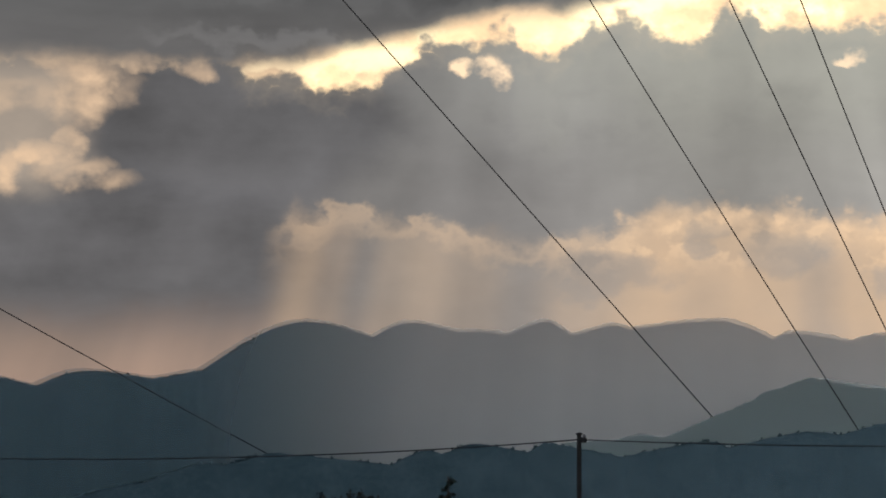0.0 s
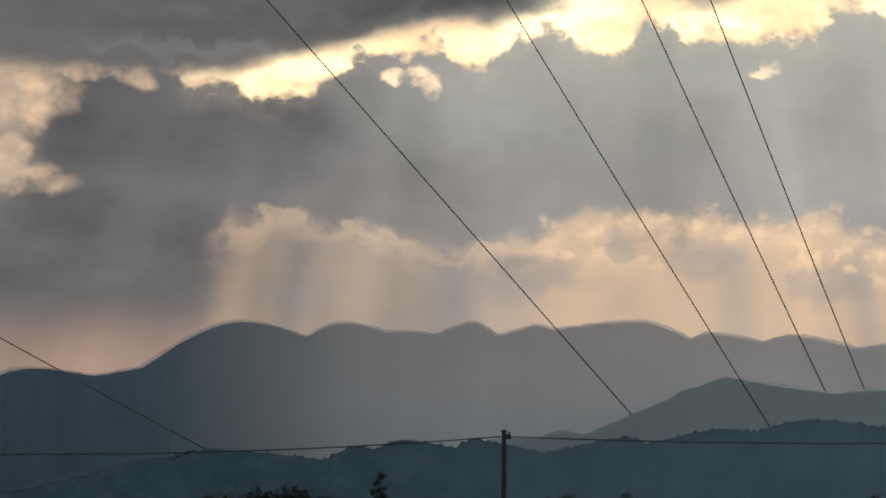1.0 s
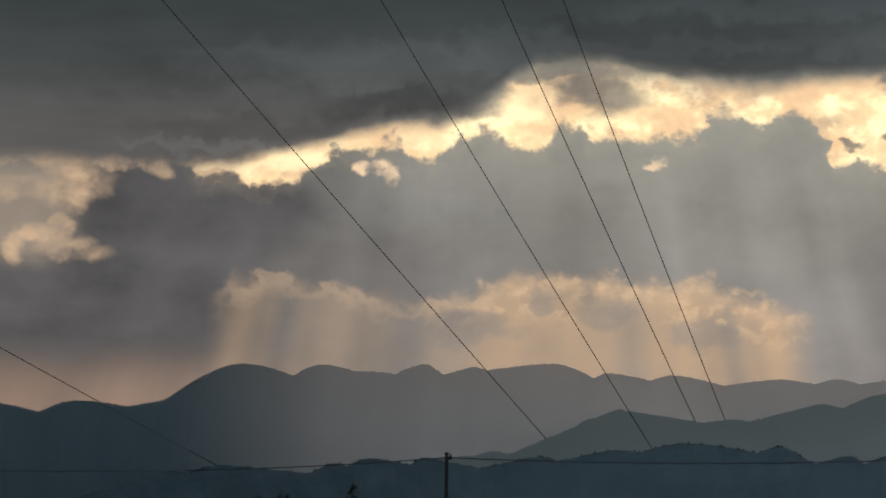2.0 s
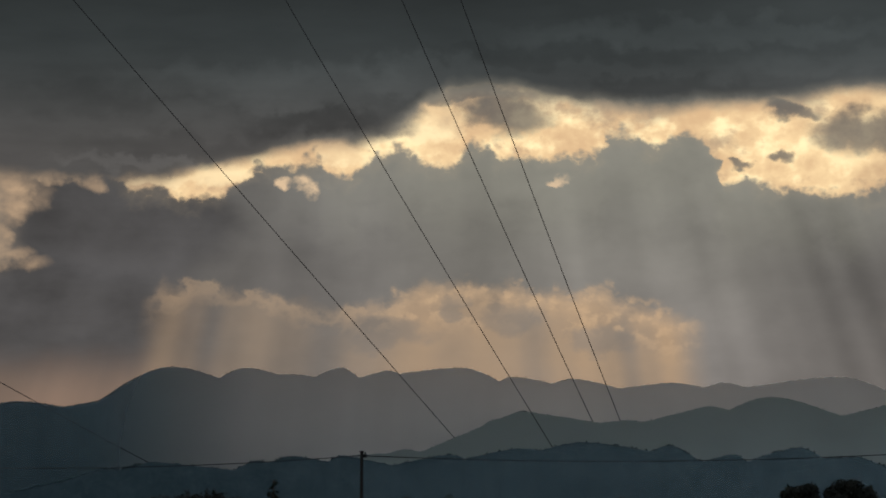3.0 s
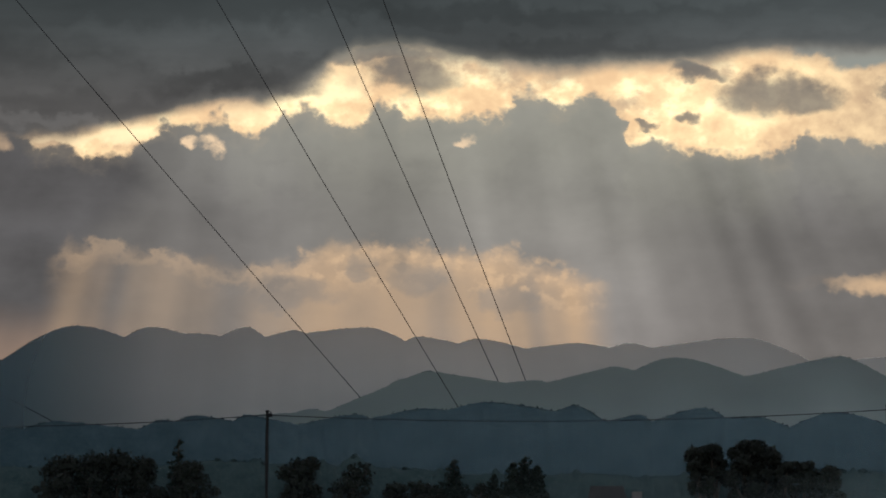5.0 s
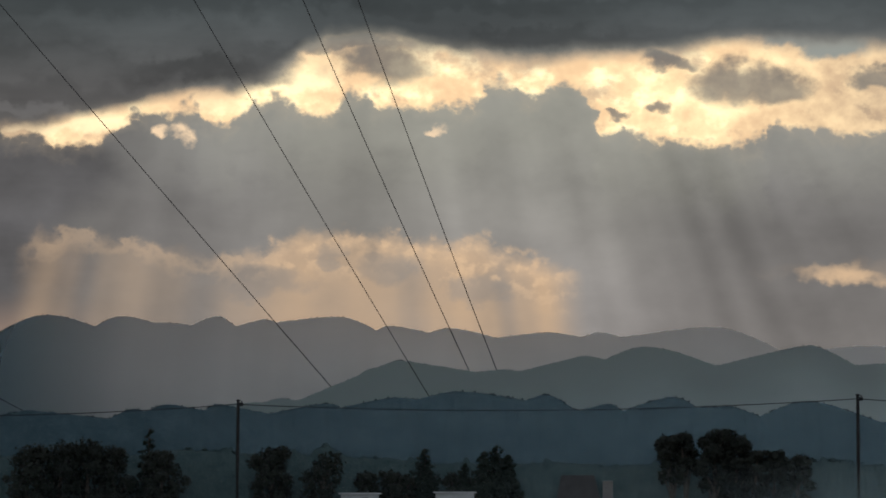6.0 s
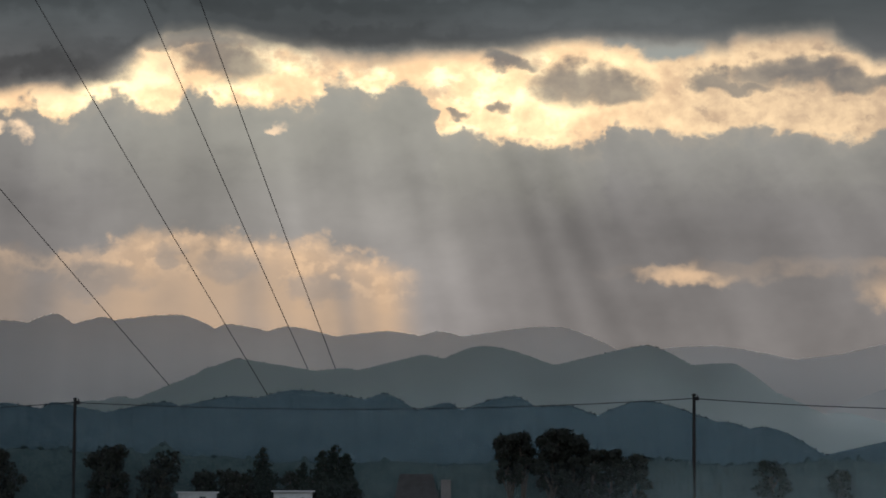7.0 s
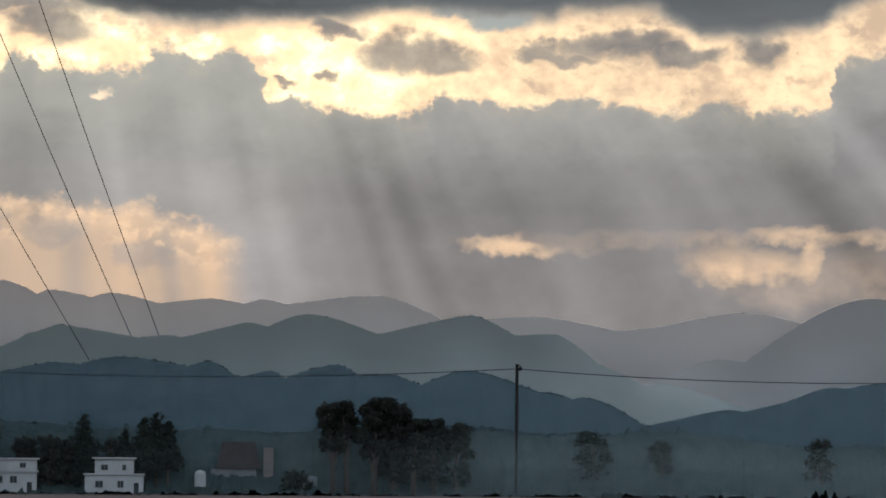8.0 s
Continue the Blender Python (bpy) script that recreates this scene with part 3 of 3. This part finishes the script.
# ---- the line of wooden poles along the valley ----
def utility_pole(u, v, d):
    top = place(u, v, d)
    root = tagged(new("utility_pole"), "tall weathered wooden utility pole beside the fields", "pole", "poles of the valley line")
    root.location = (top.x, top.y, 0)
    h = top.z
    part("post", tube(bmesh.new(), [(0, 0, -0.3), (0, 0, h * 0.5), (0.02, 0, h)], [0.135, 0.12, 0.10], 12), TIMBER, root)
    part("cap", tube(bmesh.new(), [(0.02, 0, h), (0.02, 0, h + 0.06), (0.02, 0, h + 0.09)], [0.15, 0.15, 0.05], 12), TIMBER, root)
    part("bracket", box(bmesh.new(), 0.10, 0.34, -0.08, 0.08, h - 0.34, h - 0.12, 0.02), TIMBER, root, "short dark bracket")
    part("insulator", tube(bmesh.new(), [(0.24, 0, h - 0.12), (0.24, 0, h - 0.07), (0.24, 0, h - 0.03), (0.24, 0, h + 0.02)], [0.05, 0.09, 0.05, 0.03], 10), CERAMIC, root)
    for k in range(6):
        z = 1.8 + 0.75 * k
        part("step_bolt", tube(bmesh.new(), [(0, 0, z), (0.26 if k % 2 else -0.26, 0, z)], [0.018, 0.018], 6), WIRE, root)
    return root


utility_pole(0, 2, 170)
utility_pole(1089, 10, 170)
for u0, v0, u1, v1, sag in ((-1089, -8, 0, 0, 0.75), (0, 0, 1089, 8, 0.55), (1089, 8, 2178, 0, 0.75)):
    tagged(cable(u0, v0 - 4, u1, v1 - 4, sag, 169.8, 169.8, 0.032, "dark service cable strung along the wooden poles"), group="cable of the valley line")

# ---- trees ----
BARK = surface("dark_bark", (0.035, 0.028, 0.022), (0.07, 0.058, 0.045), 4.0, 0.95, 0.6)
LEAVES = surface("dark_leaves", (0.010, 0.012, 0.009), (0.020, 0.021, 0.015), 2.0, 0.8, 0.2)
NEEDLES = surface("conifer_needles", (0.009, 0.013, 0.010), (0.018, 0.023, 0.017), 2.0, 0.85, 0.2)


def foliage(rng, clumps, count, size):
    """Many small leaf sprays filling soft clumps (centre, radius, flatness)."""
    verts, faces = [], []
    weights = np.array([c[1] ** 2 for c in clumps])
    picks = rng.choice(len(clumps), count, p=weights / weights.sum())
    way, spin, cut = rng.normal(size=(count, 3)), rng.normal(size=(count, 3)), rng.random((count, 4))
    for i in range(count):
        centre, radius, flat = clumps[picks[i]]
        d = Vector(way[i]).normalized()
        p = Vector(centre) + Vector((d.x, d.y, d.z * flat)) * radius * (0.15 + 1.0 * cut[i, 0] ** 0.55 + 0.35 * cut[i, 3] ** 4)
        a = Vector(spin[i]).normalized()
        b = a.cross(d if abs(a.dot(d)) < 0.95 else Vector((0, 0, 1))).normalized()
        s = size * (0.55 + 0.9 * cut[i, 1])
        k = len(verts)
        verts += [p - a * s, p + b * s * 0.55, p + a * s * (0.7 + cut[i, 2] * 0.5), p - b * s * 0.6]
        faces.append((k, k + 1, k + 2, k + 3))
    return verts, faces


def leafy(name, rng, clumps, count, size, material, parent):
    verts, faces = foliage(rng, clumps, count, size)
    me = bpy.data.meshes.new(name)
    me.from_pydata(verts, [], faces)
    me.materials.append(material)
    ob = new(name, me)
    ob.parent = parent
    return ob


def root_at(name, u, d, label, category, group):
    p = place(u, 0, d)
    ob = tagged(new(name), label, category, group)
    ob.location, ob.rotation_euler = (p.x, p.y, 0), (0, 0, -(u - MIDDLE) / STEPS)
    return ob


def broadleaf(u, v, half, d, seed, bare=0.3, count=2200, label="dark broadleaf tree in full leaf at the field's edge", size=0.13):
    """A tree as high as v at its bearing; half: its crown's half width; bare: the share of clear trunk."""
    rng = np.random.default_rng(seed)
    h = place(u, v, d).z
    root = root_at("broadleaf_tree", u, d, label, "tree", "trees of the valley floor")
    bm = bmesh.new()
    lean = rng.normal(0, 0.05, 2) * h
    spine = [(lean[0] * t * t, lean[1] * t * t, h * 0.8 * t - 0.1) for t in np.linspace(0, 1, 6)]
    thick = 0.03 * h
    tube(bm, spine, [thick * (1.25 - t) for t in np.linspace(0, 1, 6)], 8)
    clumps = [((lean[0], lean[1], h * 0.88), half * 0.5, 0.8)]
    n = 11
    for k in range(n):
        a, f = k * 2.4 + rng.random(), k / (n - 1)
        z = h * (bare + (0.92 - bare) * f) - 0.2
        reach = half * (0.45 + 0.5 * math.sin(math.pi * (0.18 + 0.7 * f))) * rng.uniform(0.6, 1.1)
        tip = Vector((math.cos(a) * reach * 0.75 + lean[0] * f, math.sin(a) * reach * 0.75, z + 0.12 * h * (1 - f)))
        low = Vector((lean[0] * f * f * 0.7, 0, max(0.15, z - 0.16 * h)))
        tube(bm, [low, low.lerp(tip, 0.5) + Vector((0, 0, 0.05)), tip], [thick * 0.5, thick * 0.32, thick * 0.1], 5)
        clumps.append((tip, half * rng.uniform(0.28, 0.46), 0.85))
        clumps.append((tip + Vector(rng.normal(0, half * 0.3, 3)), half * rng.uniform(0.14, 0.26), 0.9))
    clumps = [(Vector((c[0], c[1], min(c[2], h - r * f * 0.8))), r, f) for c, r, f in clumps]
    part("trunk", bm, BARK, root)
    leafy("crown", rng, clumps, count, size, LEAVES, root)
    return root


def conifer(u, v, half, d, seed, bare=0.12, count=4200):
    rng = np.random.default_rng(seed)
    h = place(u, v, d).z
    root = root_at("conifer", u, d, "dark pointed conifer standing by the fields", "tree", "trees of the valley floor")
    bm = bmesh.new()
    tube(bm, [(0, 0, -0.1), (0.03, 0, h * 0.5), (0, 0, h)], [0.028 * h, 0.018 * h, 0.004 * h], 8)
    clumps = []
    for k in range(30):
        f = (k / 29) ** 0.9
        z = h * (bare + (0.97 - bare) * f)
        reach = half * (1.05 - f) ** 0.62 * rng.uniform(0.75, 1.2)
        a = k * 2.4
        tip = Vector((math.cos(a) * reach, math.sin(a) * reach * 0.45, z - reach * 0.2))
        tube(bm, [(0, 0, z), tip], [0.006 * h, 0.002 * h], 4)
        clumps.append((tip * 0.8 + Vector((0, 0, z * 0.2)), max(0.15, half * 0.42 * (1.15 - f)), 0.7))
        clumps.append((Vector((0, 0, z)), max(0.1, half * 0.55 * (1.05 - f)), 0.9))
    part("trunk", bm, BARK, root)
    leafy("crown", rng, clumps, count, 0.13, NEEDLES, root)
    return root


# ---- trees that roughen the crests ----
def crest_trees(crest, d, u0, u1, count, size, seed, label, thick=()):
    rng = np.random.default_rng(seed)
    spots = list(rng.uniform(u0, u1, count))
    for a, b, n in thick:
        spots += list(rng.uniform(a, b, n))
    clumps = []
    for u in spots:
        r = size * rng.uniform(0.5, 1.3)
        p = place(u, swells(u, crest), d)
        clumps.append((p + Vector((0, 0, r * 0.25)), r, 1.0))
    ob = leafy("ridge_trees", rng, clumps, len(spots) * 26, size * 0.5, FOREST_FAR if d > 184 else FOREST if d > 180 else BLUE_HILL if d > 176 else WOODLAND, None)
    return tagged(ob, label, "trees", kind="stuff")


crest_trees(FAR, 187.5, -860, 940, 420, 0.05, 501, "small trees along the skyline of the mountain ridge", ((316, 334, 26), (352, 372, 30), (-110, -100, 8), (-430, -400, 14)))
crest_trees(MID, 182.5, 80, 1170, 280, 0.055, 502, "small trees along the middle ridge")
crest_trees(LOW, 178.0, -860, 1820, 260, 0.075, 503, "trees along the low dark hills", ((-420, -395, 16), (536, 544, 6), (-55, -46, 5)))
crest_trees(WOOD, 175.5, -860, 1820, 60, 0.12, 504, "tree tops of the woodland belt", ((150, 162, 22), (-10, -4, 6), (-60, -54, 6), (240, 250, 8), (1000, 1012, 8), (1040, 1050, 6), (890, 900, 6)))

GROVE = "tall dark tree with a clear trunk in the grove"
MASS = "dark rounded tree in a thicket by the fields"
BUSH = "low dark bush beside the houses"
for k, (u, v, half, bare, count, label) in enumerate((
        (766, -58, 0.95, 0.42, 2000, GROVE), (790, -50, 0.85, 0.5, 1500, GROVE), (838, -48, 1.25, 0.3, 3200, GROVE), (872, -64, 1.35, 0.15, 3400, GROVE),
        (908, -84, 0.75, 0.2, 1500, GROVE), (943, -92, 1.15, 0.16, 2400, MASS), (982, -98, 1.0, 0.18, 2000, MASS),
        (60, -88, 1.45, 0.2, 2800, MASS), (142, -96, 1.35, 0.3, 1100, "thin dark tree with sparse leaves"), (-312, -80, 1.6, 0.1, 2600, MASS), (-262, -74, 1.5, 0.1, 2600, MASS),
        (-215, -84, 1.4, 0.1, 2400, MASS), (-128, -92, 1.3, 0.1, 2400, MASS), (-370, -84, 1.5, 0.1, 2400, MASS),
        (228, -128, 0.95, 0.1, 1300, BUSH), (268, -126, 0.9, 0.1, 1300, BUSH), (300, -132, 0.8, 0.1, 1100, BUSH), (376, -126, 0.7, 0.1, 900, BUSH), (700, -186, 0.9, 0.0, 900, BUSH),
        (1228, -112, 1.15, 0.28, 600, "thin leafy tree standing alone in the field"), (1346, -124, 0.75, 0.4, 450, "thin leafy tree standing alone in the field"),
        (1622, -122, 1.0, 0.2, 500, "thin leafy tree standing alone in the field"), (1764, -128, 0.9, 0.2, 1100, MASS))):
    broadleaf(u, v + 6, half * 1.1, 172.25 if label == BUSH else 172.9 if "alone" in label else 171.0 + 0.35 * (k % 4), 100 + k, bare, int(count * 1.6), label)
for k, (u, v, half, bare) in enumerate(((-155, -50, 0.9, 0.1), (329, -84, 1.05, 0.25), (456, -78, 0.9, 0.4), (434, -90, 0.9, 0.35), (400, -112, 0.7, 0.2), (476, -96, 0.55, 0.5))):
    conifer(u, v + 4, half * 1.4, 172.1 + 0.15 * (k % 3), 300 + k, bare)

# ---- houses ----
PLASTER = surface("pale_plaster", (0.30, 0.30, 0.285), (0.40, 0.39, 0.37), 1.2, 0.9, 0.1)
CONCRETE = surface("grey_concrete", (0.12, 0.125, 0.125), (0.18, 0.18, 0.175), 1.0, 0.9, 0.2)
ROOFING = surface("brown_roof", (0.032, 0.028, 0.026), (0.05, 0.043, 0.039), 1.5, 0.85, 0.3)
TAN = surface("tan_plaster", (0.11, 0.095, 0.085), (0.16, 0.14, 0.125), 1.5, 0.9, 0.2)
SHEET = surface("pale_film", (0.10, 0.115, 0.115), (0.15, 0.16, 0.155), 1.5, 0.5, 0.05)
DARK_GLASS = surface("dark_glass", (0.015, 0.018, 0.02), (0.03, 0.034, 0.036), 2.0, 0.12, 0.0, sheen=0.5)
PX = 171.5 / STEPS  # metres for one step of bearing at the houses


def window(parent, x0, x1, z0, z1, y, frame_material):
    bm = bmesh.new()
    t = 0.03
    for a, b, c, e in ((x0, x0 + t, z0, z1), (x1 - t, x1, z0, z1), (x0 + t, x1 - t, z0, z0 + t), (x0 + t, x1 - t, z1 - t, z1), ((x0 + x1) / 2 - t / 2, (x0 + x1) / 2 + t / 2, z0 + t, z1 - t)):
        box(bm, a, b, y - 0.05, y + 0.02, c, e)
    f = part("window", bm, frame_material, parent)
    part("pane", box(bmesh.new(), x0 + t, x1 - t, y - 0.02, y - 0.008, z0 + t, z1 - t), DARK_GLASS, f, "dark glass")


def flat_house(u0, u1, low, up0, up1, high, label, windows):
    """Two storeys with flat slab roofs; low and high are the heights of the roofs."""
    uc = (u0 + u1) / 2
    root = root_at("house", uc, 171.0, label, "house", "houses in the valley")
    a, b, c, e = ((x - uc) * PX for x in (u0, u1, up0, up1))
    zl, zh = place(uc, low, 171.0).z, place(uc, high, 171.0).z
    part("ground_storey", box(bmesh.new(), a, b, 0, 0.9, -0.1, zl, 0.02), PLASTER, root)
    part("lower_roof", box(bmesh.new(), a - 0.1, b + 0.1, -0.14, 1.0, zl, zl + 0.1, 0.02), PLASTER, root)
    part("upper_storey", box(bmesh.new(), c, e, 0.1, 0.8, zl + 0.1, zh, 0.02), PLASTER, root)
    part("roof", box(bmesh.new(), c - 0.16, e + 0.16, -0.1, 0.95, zh, zh + 0.1, 0.02), PLASTER, root, "flat pale slab roof")
    for x0, x1, z0, z1, upper in windows:
        window(root, x0, x1, z0, z1, 0.1 if upper else 0.0, CONCRETE)
    part("door", box(bmesh.new(), b - 0.62, b - 0.3, -0.03, 0.01, 0.0, 0.72, 0.01), DARK_GLASS, root)
    return root


flat_house(129, 249, -184, 182, 249, -162, "white two-storey house with flat roofs", ((-0.4, 0.05, 0.66, 1.12, 0), (0.5, 0.95, 0.66, 1.12, 0), (1.1, 1.5, 1.62, 1.95, 1), (-1.5, -1.0, 0.5, 0.95, 0)))
flat_house(332, 434, -188, 349, 417, -160, "white house with an overhanging flat roof", ((-0.85, -0.4, 1.5, 1.88, 1), (0.5, 0.75, 1.5, 1.88, 1), (-1.2, -0.7, 0.4, 0.85, 0), (0.2, 0.6, 0.4, 0.85, 0)))


def brown_house():
    root = root_at("house", 596, 172.8, "low house with a broad brown hipped roof", "house", "houses in the valley")
    z, top = place(0, -176, 172.2).z, place(0, -128, 172.2).z
    part("wall", box(bmesh.new(), -1.65, 1.3, 0, 1.2, -0.1, z, 0.02), CONCRETE, root)
    bm = bmesh.new()
    base = [bm.verts.new(p) for p in ((-1.3, -0.2, z), (1.65, -0.2, z), (1.65, 1.3, z), (-1.3, 1.3, z))]
    ridge = [bm.verts.new(p) for p in ((-0.95, 0.45, top), (1.2, 0.45, top))]
    for f in ((base[0], base[1], ridge[1], ridge[0]), (base[1], base[2], ridge[1]), (base[2], base[3], ridge[0], ridge[1]), (base[3], base[0], ridge[0]), base[::-1]):
        bm.faces.new(f)
    part("roof", bm, ROOFING, root, "faded brown hipped roof")
    part("chimney", box(bmesh.new(), 1.75, 2.4, 0.1, 0.7, -0.1, place(0, -138, 172.2).z, 0.03), TAN, root, "square tan chimney tower")
    window(root, -1.3, -0.8, 0.5, 0.95, 0.0, PLASTER)
    window(root, 0.2, 0.8, 0.5, 0.95, 0.0, PLASTER)


brown_house()


def water_tank():
    root = root_at("water_tank", 533, 171.4, "round white water tank on a short stand", "tank", "")
    bm = bmesh.new()
    h = place(0, -178, 171.4).z
    tube(bm, [(0, 0, 0.5), (0, 0, h - 0.25), (0, 0, h - 0.1), (0, 0, h)], [0.36, 0.36, 0.28, 0.06], 16)
    part("drum", bm, PLASTER, root)
    for k in range(4):
        x, y = 0.26 * math.cos(k * math.pi / 2 + 0.8), 0.26 * math.sin(k * math.pi / 2 + 0.8)
        part("leg", box(bmesh.new(), x - 0.03, x + 0.03, y - 0.03, y + 0.03, -0.05, 0.5), CONCRETE, root)


water_tank()


def greenhouse(u0, u1, v, d, label):
    """A long tunnel of pale film on hoops."""
    uc, half = (u0 + u1) / 2, (u1 - u0) / 2 * PX
    root = root_at("greenhouse", uc, d, label, "greenhouse", "greenhouses in the fields")
    h = place(uc, v, d).z
    bm = bmesh.new()
    n = 10
    ends = [[bm.verts.new((x, 0.7 - 0.7 * math.cos(math.pi * k / n), h * math.sin(math.pi * k / n) ** 0.6)) for k in range(n + 1)] for x in (-half, half)]
    for k in range(n):
        bm.faces.new((ends[0][k], ends[1][k], ends[1][k + 1], ends[0][k + 1]))
    bm.faces.new(ends[0]), bm.faces.new(ends[1][::-1])
    part("cover", bm, SHEET, root)
    for k in range(9):
        x = -half + 2 * half * k / 8
        pts = [(x, 0.7 - 0.72 * math.cos(math.pi * j / n), (h + 0.02) * max(0.0, math.sin(math.pi * j / n)) ** 0.6) for j in range(n + 1)]
        part("hoop", tube(bmesh.new(), pts, [0.012] * (n + 1), 5), CONCRETE, root)


greenhouse(1010, 1085, -196, 172.8, "long low greenhouse covered in pale film")
greenhouse(1095, 1190, -200, 172.8, "long low greenhouse covered in pale film")
greenhouse(700, 738, -186, 172.4, "small pale shed with a rounded roof")
greenhouse(1470, 1530, -199, 172.8, "long low greenhouse covered in pale film")
